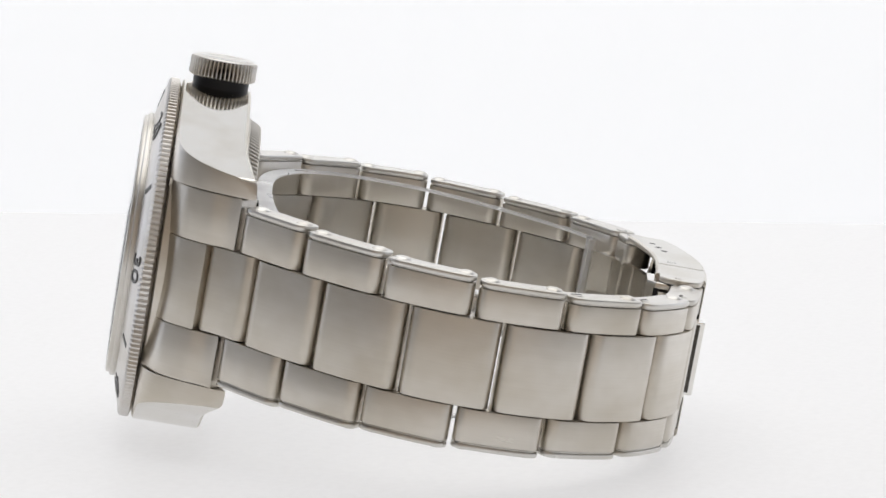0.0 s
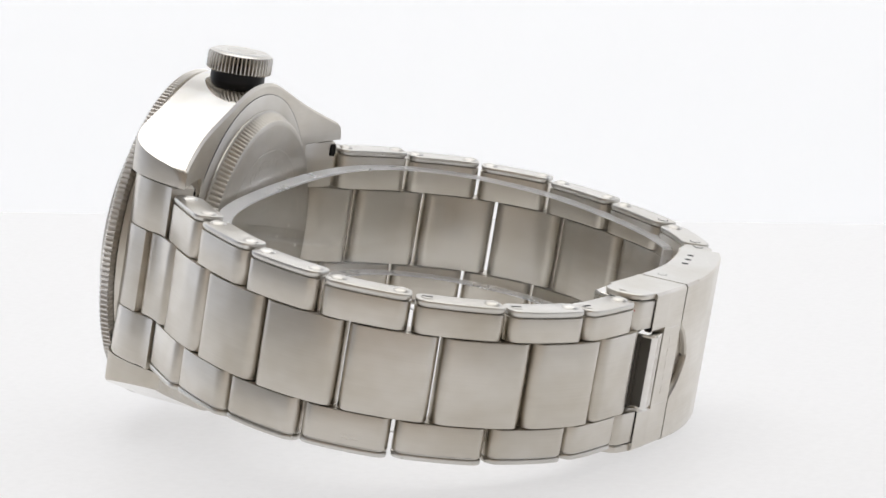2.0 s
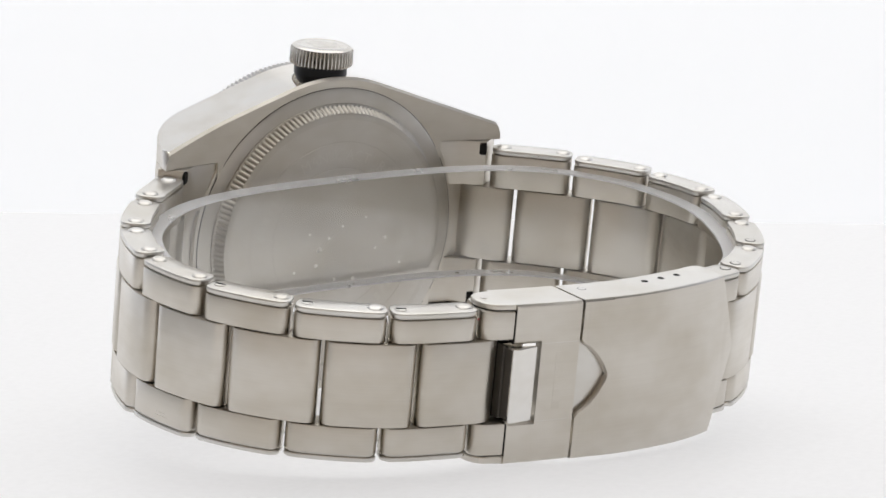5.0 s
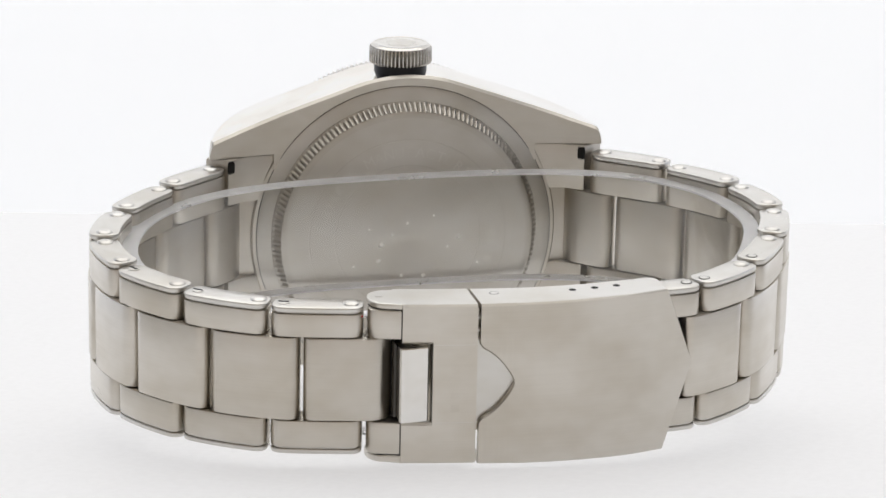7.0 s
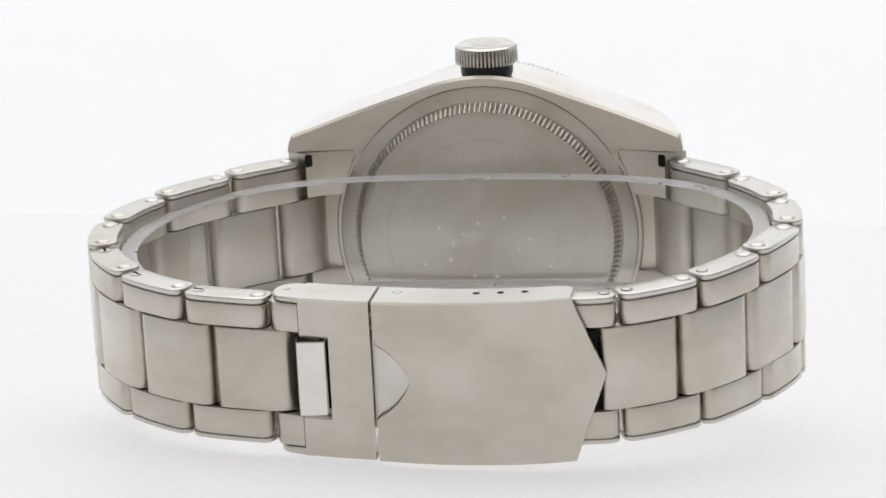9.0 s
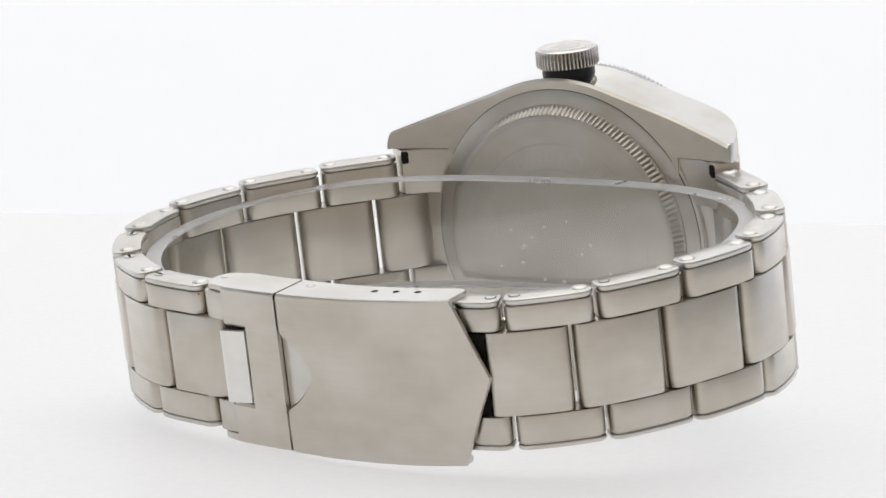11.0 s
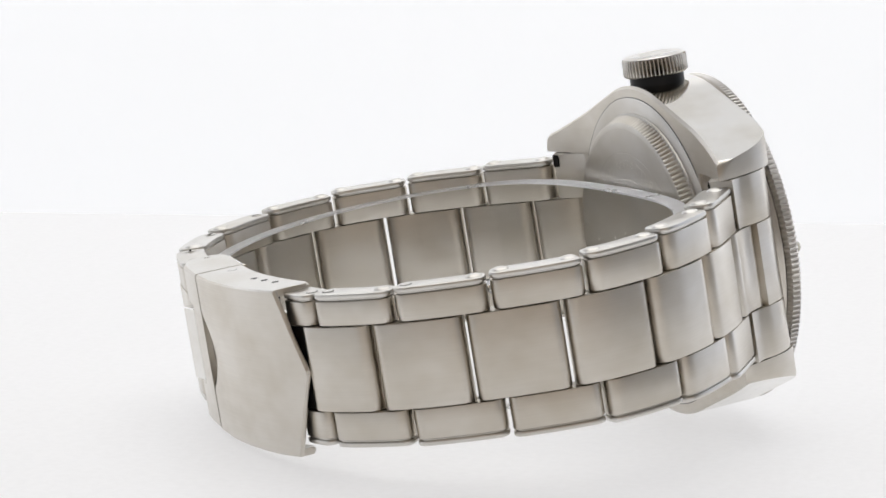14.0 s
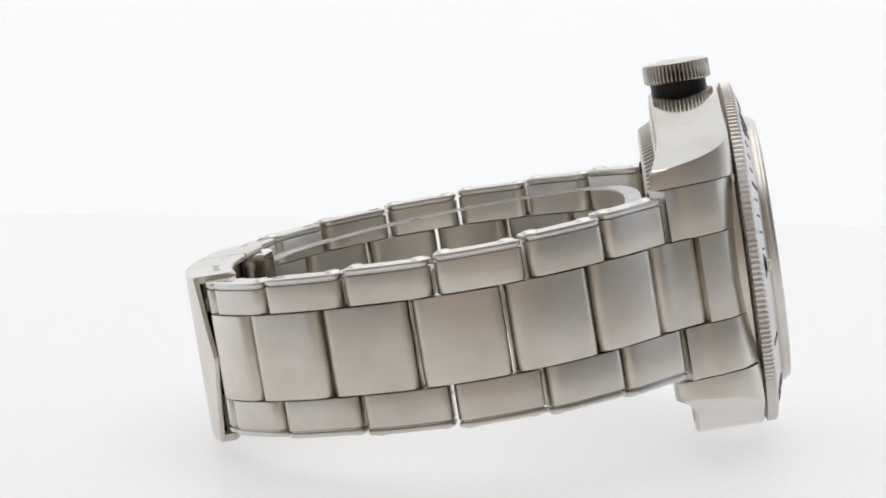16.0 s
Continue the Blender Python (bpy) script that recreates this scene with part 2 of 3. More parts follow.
def make_case():
    bm = bmesh.new()
    xs = [-17 + 34 * i / 48 for i in range(49)]
    rings(bm, [case_section(x, 11.05, outline(x), 1) + case_section(x, 11.05, outline(x), -1)[::-1] for x in xs], closed_ends=False)
    for side in (1, -1):
        ends = [case_section(side * 17, 11.05, outline(17), sg) for sg in (1, -1)]
        q = [ends[0][0], ends[0][5], ends[1][5], ends[1][0]]
        bm.faces.new([bm.verts.new(p) for p in q])
        for sign in (1, -1):
            stations = [17 + 8.4 * (1 - (1 - i / 30) ** 1.6) for i in range(31)]
            sec = [case_section(side * a, 11.05, outline(a) - 1.2 * max(0.0, (a - 24.7) / 0.7) ** 3, sign) for a in stations]
            rings(bm, sec, closed_ends=False)
            bm.faces.new([bm.verts.new(p) for p in sec[-1]])
    bmesh.ops.remove_doubles(bm, verts=bm.verts, dist=1e-4)
    bmesh.ops.recalc_face_normals(bm, faces=bm.faces)
    bm.normal_update()
    for f in bm.faces:
        if abs(f.normal.z) > 0.82 and abs(f.calc_center_median().z) > 11.6:
            f.material_index = 1
    lean(bm)
    part("case_band", lean(turn(bmesh.new(), [(19.7, 1.05), (19.9, 1.3), (19.9, 9.0), (19.4, 9.3)], 96, (0, 0, 0))), CASE_STEEL, watch, "round steel case band")
    return finish(bm, "case", [CASE_STEEL, POLISHED], watch, "steel case with polished flanks and brushed lugs", 40)


make_case()

# bezel: coin edge, sloped face with black numerals
bz = part("bezel", lean(turn(bmesh.new(), [(17.0, 9.3), (19.6, 9.3), (20.0, 9.45), (20.5, 9.6), (20.5, 10.6), (20.2, 10.85), (19.6, 11.0), (19.3, 10.98), (19.2, 10.8), (15.9, 10.8), (15.9, 9.5)], 1584, (0, 0, 0), wave=(198, 0.26, 2, 5), closed=True)), SATIN, watch, "steel bezel with coin edge")
part("bezel_insert", lean(turn(bmesh.new(), [(19.25, 10.7), (19.25, 11.0), (19.1, 11.1), (16.15, 11.89), (16.0, 11.8), (16.0, 10.7)], 192, (0, 0, 0), closed=True)), SATIN, bz, "satin steel bezel face")
part("glass", lean(turn(bmesh.new(), [(14.9, 11.2), (14.9, 12.95), (14.6, 13.15), (8.0, 13.36), (0.01, 13.42)], 128, (0, 0, 0))), CRYSTAL, watch, "clear domed watch glass")
part("dial", lean(turn(bmesh.new(), [(14.9, 9.2), (14.9, 9.7), (0.01, 9.7)], 96, (0, 0, 0))), DIAL, watch, "black dial")
part("glass_rim", lean(turn(bmesh.new(), [(15.0, 10.0), (16.05, 11.0), (16.05, 11.75), (15.98, 11.82), (15.84, 11.84), (15.84, 12.02), (15.92, 12.06), (15.9, 12.45), (15.75, 12.58), (15.58, 12.6), (15.58, 12.86), (15.48, 13.02), (15.2, 13.1), (14.95, 12.95)], 128, (0, 0, 0), closed=True)), CAP, watch, "polished rim round the glass")


def on_bezel(angle, r):
    """A place on the sloped bezel face: 0 at twelve, clockwise."""
    return Vector((r * math.cos(angle), 11.06 + (19.3 - r) * 0.85 / 3.2, r * math.sin(angle)))


def bezel_mark(angle, r0, r1, w):
    bm = bmesh.new()
    a, b = on_bezel(angle, r0), on_bezel(angle, r1)
    side = Vector((-math.sin(angle), 0, math.cos(angle))) * w / 2
    up = Vector((0, 0.06, 0))
    rings(bm, [[a - side, a + side, b + side, b - side], [p + up for p in (a - side, a + side, b + side, b - side)]])
    return part("minute_mark", lean(bm), INK, bz, "black filled mark")


for m in range(60):
    a = 2 * math.pi * m / 60
    if m % 10 == 0:
        continue
    if m % 5 == 0:
        bezel_mark(a, 16.9, 18.9, 0.55)
    elif m < 15:
        bezel_mark(a, 17.9, 18.9, 0.25)


def bezel_number(text, minute):
    curve = bpy.data.curves.new("number", "FONT")
    curve.body, curve.size, curve.align_x, curve.align_y, curve.extrude = text, 3.7 * MM, "CENTER", "CENTER", 0.04 * MM
    tmp = new("number", curve)
    me = bpy.data.meshes.new_from_object(tmp)
    bpy.data.objects.remove(tmp)
    a = 2 * math.pi * minute / 60
    out = Vector((math.cos(a), 0, math.sin(a)))
    tilt = Vector((0.85 * math.cos(a), 3.2, 0.85 * math.sin(a))).normalized()
    side = Vector((-math.sin(a), 0, math.cos(a)))
    up = tilt.cross(side)
    c = on_bezel(a, 17.75) + tilt * 0.05
    m = Matrix((side, up, tilt)).transposed().to_4x4()
    me.transform(Matrix.Translation(c * MM) @ m)
    for v in me.vertices:
        v.co.y += LEAN * v.co.z
        v.co.z += CZ * MM
    me.materials.append(INK)
    ob = new("number", me)
    ob.parent = bz
    tagged(ob, "black filled numeral")


for text, minute in (("10", 10), ("20", 20), ("30", 30), ("40", 40), ("50", 50)):
    bezel_number(text, minute)
tri = bmesh.new()
p = [on_bezel(0.075, 18.9), on_bezel(-0.075, 18.9), on_bezel(0, 16.6)]
rings(tri, [p, [q + Vector((0, 0.06, 0)) for q in p]])
part("triangle_mark", lean(tri), INK, bz, "black filled triangle")
part("pearl", lean(turn(bmesh.new(), [(0.75, 0), (0.75, 0.35), (0.5, 0.62), (0.01, 0.72)], 24, tuple(on_bezel(0, 17.9)))), PEARL, bz, "raised cream pearl")

# crown with black tube
CRY = 5.05
crown = part("crown", turn(bmesh.new(), [(3.3, 21.9), (3.75, 21.95), (4.02, 22.15), (4.02, 23.95), (3.85, 24.25), (3.45, 24.45), (3.3, 24.47), (3.2, 24.42), (2.4, 24.48), (0.01, 24.55)], 400, (0, CRY, 0), "Z", wave=(50, 0.62, 1, 3)), CROWN_STEEL, watch, "large fluted steel crown")
part("tube", turn(bmesh.new(), [(3.35, 19.6), (3.35, 22.0), (0.01, 22.0)], 64, (0, CRY, 0), "Z"), RUBBER, watch, "black crown tube")
em = bmesh.new()
for i in range(5):
    a = 2 * math.pi * i / 5
    turn(em, [(0.85, 24.46), (0.8, 24.52), (0.6, 24.55), (0.01, 24.53)], 20, (1.15 * math.cos(a), CRY + 1.15 * math.sin(a), 0), "Z")
turn(em, [(0.6, 24.5), (0.56, 24.56), (0.01, 24.58)], 20, (0, CRY, 0), "Z")
part("crown_emblem", em, CAP, crown, "raised plain emblem")

# screwed back with a fluted ring
back = part("case_back", lean(turn(bmesh.new(), [(19.2, 1.2), (19.2, 0.95), (19.0, 0.86), (16.95, 0.8), (16.8, 0.6)], 192, (0, 0, 0))), BACK, watch, "turned steel back rim")
part("fluted_ring", lean(turn(bmesh.new(), [(17.35, 0.8), (17.3, 0.62), (17.15, 0.5), (16.6, -0.6), (16.4, -0.82), (16.15, -0.9), (15.5, -0.9)], 1280, (0, 0, 0), wave=(160, 0.22, 2, 3))), BACK, back, "fluted ring")
part("back_plate", lean(turn(bmesh.new(), [(15.6, 0.0), (15.6, -0.9), (12.85, -0.92), (12.8, -0.86), (12.7, -0.86), (12.65, -0.92), (9.5, -0.92), (9.45, -0.86), (9.35, -0.86), (9.3, -0.92), (0.01, -0.93)], 192, (0, 0, 0))), BACK, back, "plain turned back plate", 12)
part("back_joint", lean(turn(bmesh.new(), [(19.2, 0.95), (19.26, 0.95), (19.26, 1.04), (19.2, 1.04)], 144, (0, 0, 0), closed=True)), DARK, back, "dark joint round the back")


def back_letter(letter, degrees):
    """A shallow letter on the back, its foot towards the centre; 0 is towards the crown."""
    curve = bpy.data.curves.new("letter", "FONT")
    curve.body, curve.size, curve.align_x, curve.align_y, curve.extrude = letter, 1.9 * MM, "CENTER", "CENTER", 0.012 * MM
    tmp = new("letter", curve)
    me = bpy.data.meshes.new_from_object(tmp)
    bpy.data.objects.remove(tmp)
    a = radians(degrees)
    up, right, out = Vector((math.sin(a), 0, math.cos(a))), Vector((math.cos(a), 0, -math.sin(a))), Vector((0, -1, 0))
    c = up * 11.05 + Vector((0, -0.925, 0))
    me.transform(Matrix.Translation(c * MM) @ Matrix((right, up, out)).transposed().to_4x4())
    for v in me.vertices:
        v.co.y += LEAN * v.co.z
        v.co.z += CZ * MM
    me.materials.append(ETCHED)
    ob = new("letter", me)
    ob.parent = back
    tagged(ob, "faint engraved letter")


for i, letter in enumerate("MANUFACTURE"):
    back_letter(letter, -27 + 7.0 * i)

# the writing round the rest of the back is too faint to read
for i in range(60):
    a = 2 * math.pi * i / 60
    if i % 15 > 12 or i % 7 == 3 or i < 10 or i > 53:
        continue
    bm = bmesh.new()
    o, t = Vector((math.sin(a), 0, math.cos(a))), Vector((math.cos(a), 0, -math.sin(a)))
    w, h = (0.3, 0.6) if i % 3 else (0.42, 0.55)
    c = o * 11.05 + Vector((0, -0.915, 0))
    q = [c - t * w - o * h, c + t * w - o * h, c + t * w + o * h, c - t * w + o * h]
    rings(bm, [q, [p - Vector((0, 0.022, 0)) for p in q]])
    part("engraved_bar", lean(bm), ETCHED, back)

# ---- bracelet ----
THICK = 3.6
LINES = {
    -1: smooth_line([(-17.5, 9.0), (-21.5, 7.3), (-24.0, 4.3), (-25.6, 1.1), (-33.3, -5.8), (-40.2, -14.6), (-43.8, -24.9), (-42.3, -35.5), (-36.3, -44.8), (-27.2, -51.2), (-16.6, -53.9), (-12.4, -55.0)]),
    1: smooth_line([(17.5, 9.0), (21.5, 7.3), (24.0, 4.3), (25.6, 1.1), (33.8, -6.0), (40.2, -14.9), (42.1, -25.4), (38.6, -35.9), (32.5, -45.2), (23.8, -51.6), (15.5, -53.0)]),
}
GAPS = {
    -1: [(-25.6, 1.1), (-33.3, -5.8), (-40.2, -14.6), (-43.8, -24.9), (-42.3, -35.5), (-36.3, -44.8), (-27.2, -51.2), (-16.6, -53.9)],
    1: [(25.6, 1.1), (33.8, -6.0), (40.2, -14.9), (42.1, -25.4), (38.6, -35.9), (32.5, -45.2), (23.8, -51.6)],
}


def link_outline(side, s0, s1, thick=THICK, raised=0.0, r=1.3, curl=0.0):
    """The long cut through a link: rounded ends, following the bracelet's bend."""
    line = LINES[side]
    n = 22
    top, low = [], []
    for i in range(n + 1):
        s = s0 + (s1 - s0) * (0.5 - 0.5 * math.cos(math.pi * i / n))
        x = max(0.0, min(s - s0, s1 - s))
        d = r - math.sqrt(max(0, r * r - (r - x) ** 2)) if x < r else 0
        p, t = at_run(line, s)
        normal = Vector((-t.y, t.x)) if side > 0 else Vector((t.y, -t.x))
        dip = curl * max(0.0, 1 - (s1 - s) / 3.4) ** 2
        a, b = p + normal * (raised - d - dip), p - normal * (thick - d)
        top.append((a.x, a.y))
        low.append((b.x, b.y))
    return top + low[::-1]


def mid_of(side, s, depth):
    p, t = at_run(LINES[side], s)
    normal = Vector((-t.y, t.x)) if side > 0 else Vector((t.y, -t.x))
    return p - normal * depth, t


def half_width(y):
    """The bracelet narrows from the lugs to the clasp."""
    f = max(0, min(1, (0 - y) / 52))
    return 10.5 - 1.8 * f ** 0.75


def mid_z(y):
    return 0.35 + 0.004 * y


SEAM = 4.72
SEAM_UP = 5.15


def rivet(parent, x, y, z, up, slot, t):
    bm = bmesh.new()
    if slot == "ring":
        for name, r, h, material in (("pin_outline", 0.68, 0.03, DARK_BROWN), ("pin_end", 0.53, 0.06, CAP)):
            pb = turn(bmesh.new(), [(r, 0), (r, h), (0.01, h)], 20, (0, 0, 0), "Z")
            for v in pb.verts:
                v.co = Vector((x + v.co.x, y + v.co.y, z + up * v.co.z))
            part(name, pb, material, parent)
        bm.free()
        return
    if slot:
        turn(bm, [(0.72, 0), (0.72, 0.06), (0.6, 0.1), (0.01, 0.1)], 20, (0, 0, 0), "Z")
    else:
        turn(bm, [(1.0, 0), (0.92, 0.1), (0.76, 0.2), (0.52, 0.28), (0.26, 0.31), (0.01, 0.32)], 20, (0, 0, 0), "Z")
    for v in bm.verts:
        v.co = Vector((x + v.co.x, y + v.co.y, z + up * v.co.z))
    part("screw" if slot else "rivet", bm, RIVET, parent)
    if slot:
        sb = bmesh.new()
        a = Vector((t.x, t.y)) * 0.6
        w = Vector((-t.y, t.x)) * 0.16
        q = [(x - a.x - w.x, y - a.y - w.y), (x + a.x - w.x, y + a.y - w.y), (x + a.x + w.x, y + a.y + w.y), (x - a.x + w.x, y - a.y + w.y)]
        prism(sb, q, z + up * 0.02 if up > 0 else z - 0.13, z + 0.13 if up > 0 else z - 0.02, 0.01)
        part("screw_slot", sb, DARK, parent)


def outer_link(side, s0, s1, slot_ends=(), only=None):
    gap = 0.22
    line = link_outline(side, s0 + gap, s1 - gap)
    p, _ = at_run(LINES[side], (s0 + s1) / 2)
    hw, zc = half_width(p.y), mid_z(p.y)
    for up in (1, -1):
        bm = bmesh.new()
        z0, z1 = zc + up * ((SEAM_UP if up > 0 else SEAM) + 0.05), zc + up * (hw - 0.80)
        prism(bm, line, min(z0, z1), max(z0, z1), 0.12)
        body = part("outer_link", bm, BRUSHED, watch, "brushed steel side link")
        cb = bmesh.new()
        core = link_outline(side, s0 + gap + 0.25, s1 - gap - 0.25, THICK - 0.25, -0.25, 1.15)
        prism(cb, core, zc + up * (hw - 0.62) - 0.12, zc + up * (hw - 0.62) + 0.12, 0.01)
        za, zb = zc + up * (hw - 0.6), zc + up * hw
        prism(cb, line, min(za, zb), max(za, zb), 0.16)
        cap = part("cap", cb, CAP, body, "satin steel edge plate")
        for k, s in enumerate((s0 + 1.55, s1 - 1.55)):
            q, t = mid_of(side, s, THICK * 0.5)
            if only is None or k == only:
                rivet(body, q.x, q.y, zc + up * hw, up, ("ring" if side > 0 else "slot") if k in slot_ends else "", t)


def centre_link(side, s0, s1, r=1.35):
    line = link_outline(side, s0 + 0.2, s1 - 0.2, THICK - 0.1, 0.12, r, 1.4 if r < 1.3 else 0.0)
    p, _ = at_run(LINES[side], (s0 + s1) / 2)
    zc = mid_z(p.y)
    part("centre_link", prism(bmesh.new(), line, zc - SEAM + 0.06, zc + SEAM_UP - 0.06, 0.15), BRUSHED, watch, "brushed steel middle link")


for side in (-1, 1):
    runs = [run_of(LINES[side], g) for g in GAPS[side]]
    for k, (a, b) in enumerate(zip(runs, runs[1:])):
        slots = (0,) if side < 0 and k >= 4 else (1,) if side > 0 and k >= 4 else ()
        outer_link(side, a, b, slots)
    cuts = [runs[0] - 3.2] + [r + (3.5 if i == 0 else 3.85 if side < 0 else 3.25) for i, r in enumerate(runs)]
    if side < 0:
        cuts[-1] = run_of(LINES[side], (-13.6, -54.7))
    else:
        cuts[-1] = run_of(LINES[side], (21.0, -53.0))
    for a, b in zip(cuts, cuts[1:]):
        centre_link(side, a, b, 1.2 if side < 0 and b == cuts[-1] else 1.35)
    # end link between the lugs
    line = LINES[side]
    end = runs[0] + 0.08
    outer = [at_run(line, end * i / 12)[0] for i in range(13)]
    inner = [Vector((side * x, y)) for x, y in ((23.1, -0.75), (22.3, -0.35), (20.5, 0.9), (17.0, 1.4))]
    poly = [(q.x, q.y) for q in outer + inner]
    for up in (1, -1):
        z0, z1 = 0.3 + up * ((SEAM_UP if up > 0 else SEAM) + 0.04), CZ + up * 10.95
        part("end_link", prism(bmesh.new(), poly, min(z0, z1), max(z0, z1), 0.2), BRUSHED, watch, "brushed steel end link fitted between lugs")
        nb = bmesh.new()
        z2, z3 = 0.35 + up * 9.3, 0.35 + up * 10.9
        prism(nb, [(side * x, y) for x, y in ((22.25, -0.48), (23.0, -0.9), (23.2, -0.7), (22.4, -0.1))], min(z2, z3), max(z2, z3), 0.3)
        part("spring_bar_notch", nb, DARK, watch, "dark notch for the spring bar")
    stop = runs[0] - 3.4
    outer = [at_run(line, stop * i / 10)[0] for i in range(11)]
    inner = [Vector((side * x, y)) for x, y in ((21.6, 1.6), (17.0, 1.6))]
    part("end_link", prism(bmesh.new(), [(q.x, q.y) for q in outer + inner], 0.3 - SEAM, 0.3 + SEAM_UP, 0.15), BRUSHED, watch, "brushed steel middle of end link")

# half link that runs into the clasp
r6 = run_of(LINES[1], (23.8, -51.6))
outer_link(1, r6, r6 + 6.5, (0,), 0)

# ---- folding clasp ----
CLASP = smooth_line([(-17.0, -53.7), (-12.5, -54.9), (-4.0, -56.1), (5.0, -56.4), (14.0, -55.3), (19.0, -53.9), (22.3, -52.7)])


def clasp_y(x):
    k = min(range(len(CLASP[0])), key=lambda i: abs(CLASP[0][i].x - x))
    return CLASP[0][k].y


HW = 9.35
DEEP = 6.2
LOW = -9.55


def low_of(x):
    """The cover's lower rim hangs a little under the flap's."""
    return -9.68 - 0.36 * max(0.0, min(1.0, (x + 3.75) / 16))


def deep_of(x):
    """How far the cover's rims reach inwards; the far corner is rounded off."""
    f = max(0.0, (x - 16.6) / 1.8)
    return 6.1 - 0.035 * (x + 3.75) - 1.6 * (1 - math.sqrt(max(0.0, 1 - f * f)))


def cutout(x):
    """Half the height of the shield-shaped cut-out in the clasp cover."""
    f = max(0.0, min(1.0, (x + 3.75) / 4.0))
    return 4.05 * (1 - f ** 1.6) ** 0.85 + 0.5 * max(0.0, 1 - f / 0.16) ** 2 + 0.02


def clasp_cover():
    bm = bmesh.new()
    def band(x0, x1, lo, hi, deep, n, back=0.0):
        xs = [x0 + (x1 - x0) * i / n for i in range(n + 1)]
        bar(bm, [(x, lo(x), hi(x), clasp_y(x) + back, clasp_y(x) + deep) for x in xs])
    def point(x):
        return HW if x < 18.6 else max(0.15, HW * (22.2 - x) / 3.6)
    band(-3.75, 0.25, cutout, lambda x: HW, 0.8, 24)
    band(-3.75, 0.25, low_of, lambda x: -cutout(x), 0.8, 24)
    band(0.25, 18.6, low_of, lambda x: HW, 0.55, 24)
    band(18.6, 22.1, lambda x: point(x) * low_of(x) / HW, point, 0.55, 8)
    for up in (1, -1):
        xs = [-3.75 + 20.35 * i / 24 for i in range(25)] + [16.6 + 1.79 * math.sin(0.26 * k) for k in range(1, 7)]
        zs = [(HW - 0.8, HW + 0.012) if up > 0 else (low_of(x) - 0.012, low_of(x) + 0.8) for x in xs]
        bar(bm, [(x, z0, z1, clasp_y(x) + 0.03, clasp_y(x) + deep_of(x) * (1.0 if up > 0 else 0.5)) for x, (z0, z1) in zip(xs, zs)])
    return part("clasp_cover", bm, CLASP_STEEL, watch, "brushed curved clasp cover with shield-shaped cut-out")


cover = clasp_cover()
for x in (7.7, 10.4, 13.1):
    part("adjustment_hole", turn(bmesh.new(), [(0.43, HW - 0.3), (0.43, HW + 0.025)], 16, (x, clasp_y(x) + 3.7, 0), "Z"), DARK, cover, "small dark hole")
pv = part("pivot", turn(bmesh.new(), [(0.55, HW - 0.3), (0.55, HW + 0.02)], 20, (-1.4, clasp_y(-1.4) + 4.1, 0), "Z"), DARK_BROWN, cover, "thin outline of a pin end")
part("pin_end", turn(bmesh.new(), [(0.45, HW - 0.3), (0.45, HW + 0.03), (0.01, HW + 0.04)], 20, (-1.4, clasp_y(-1.4) + 4.1, 0), "Z"), CAP, pv)

fl = bmesh.new()
for lo, hi in ((4.66, HW), (LOW, -4.66)):
    bar(fl, [(x, lo, hi, clasp_y(x), clasp_y(x) + 1.1) for x in (-12.5, -11.4, -10.2, -9.05)])
bar(fl, [(x, LOW, HW, clasp_y(x), clasp_y(x) + 1.1) for x in (-9.05, -8, -6.5, -5.2, -4.1)])
for lo, hi in ((HW - 0.75, HW + 0.012), (LOW - 0.012, LOW + 0.75)):
    bar(fl, [(x, lo, hi, clasp_y(x) + 0.03, clasp_y(x) + DEEP) for x in (-12.5, -11.4, -10.2, -9.05, -8, -6.5, -5.2, -4.1)])
flap = part("clasp_flap", fl, CLASP_STEEL, watch, "brushed safety flap of the clasp")
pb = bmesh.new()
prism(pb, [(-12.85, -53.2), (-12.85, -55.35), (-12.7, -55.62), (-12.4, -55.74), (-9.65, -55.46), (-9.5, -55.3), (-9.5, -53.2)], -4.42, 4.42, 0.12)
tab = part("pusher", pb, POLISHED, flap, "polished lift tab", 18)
# Dark brown panel: shade painted on the end of the solid tab.
part("shade_panel", prism(bmesh.new(), [(-12.9, -53.3), (-12.9, -55.1), (-12.8, -55.1), (-12.8, -53.3)], -4.1, 4.1, 0.02), DARK_BROWN, tab, "dark brown panel, painted shade on the end of the tab")
# Dark sheet: shade painted into the space behind the tab.
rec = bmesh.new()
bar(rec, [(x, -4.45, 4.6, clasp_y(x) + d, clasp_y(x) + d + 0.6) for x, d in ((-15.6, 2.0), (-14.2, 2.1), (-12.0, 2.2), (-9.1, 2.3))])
part("shade_sheet", rec, DARK, flap, "dark sheet, painted shade behind the tab")
# This strip takes the same brown, with shade put into its colour.
part("tab_strip", prism(bmesh.new(), [(-13.2, -53.9), (-12.95, -53.95), (-12.95, -52.8), (-13.2, -52.7)], -4.2, 4.4, 0.05), DARK_BROWN, flap, "thin dark strip beside the tab", 18)
# Thin dark strips paint the shade line along the step of the flap.
for z0, z1 in ((4.75, 8.6), (-8.6, -4.75)):
    part("shade_strip", prism(bmesh.new(), [(-12.6, -54.78), (-12.5, -54.8), (-12.5, -54.0), (-12.6, -54.0)], z0, z1, 0.02), DARK, flap, "dark strip, painted shade beside the flap")
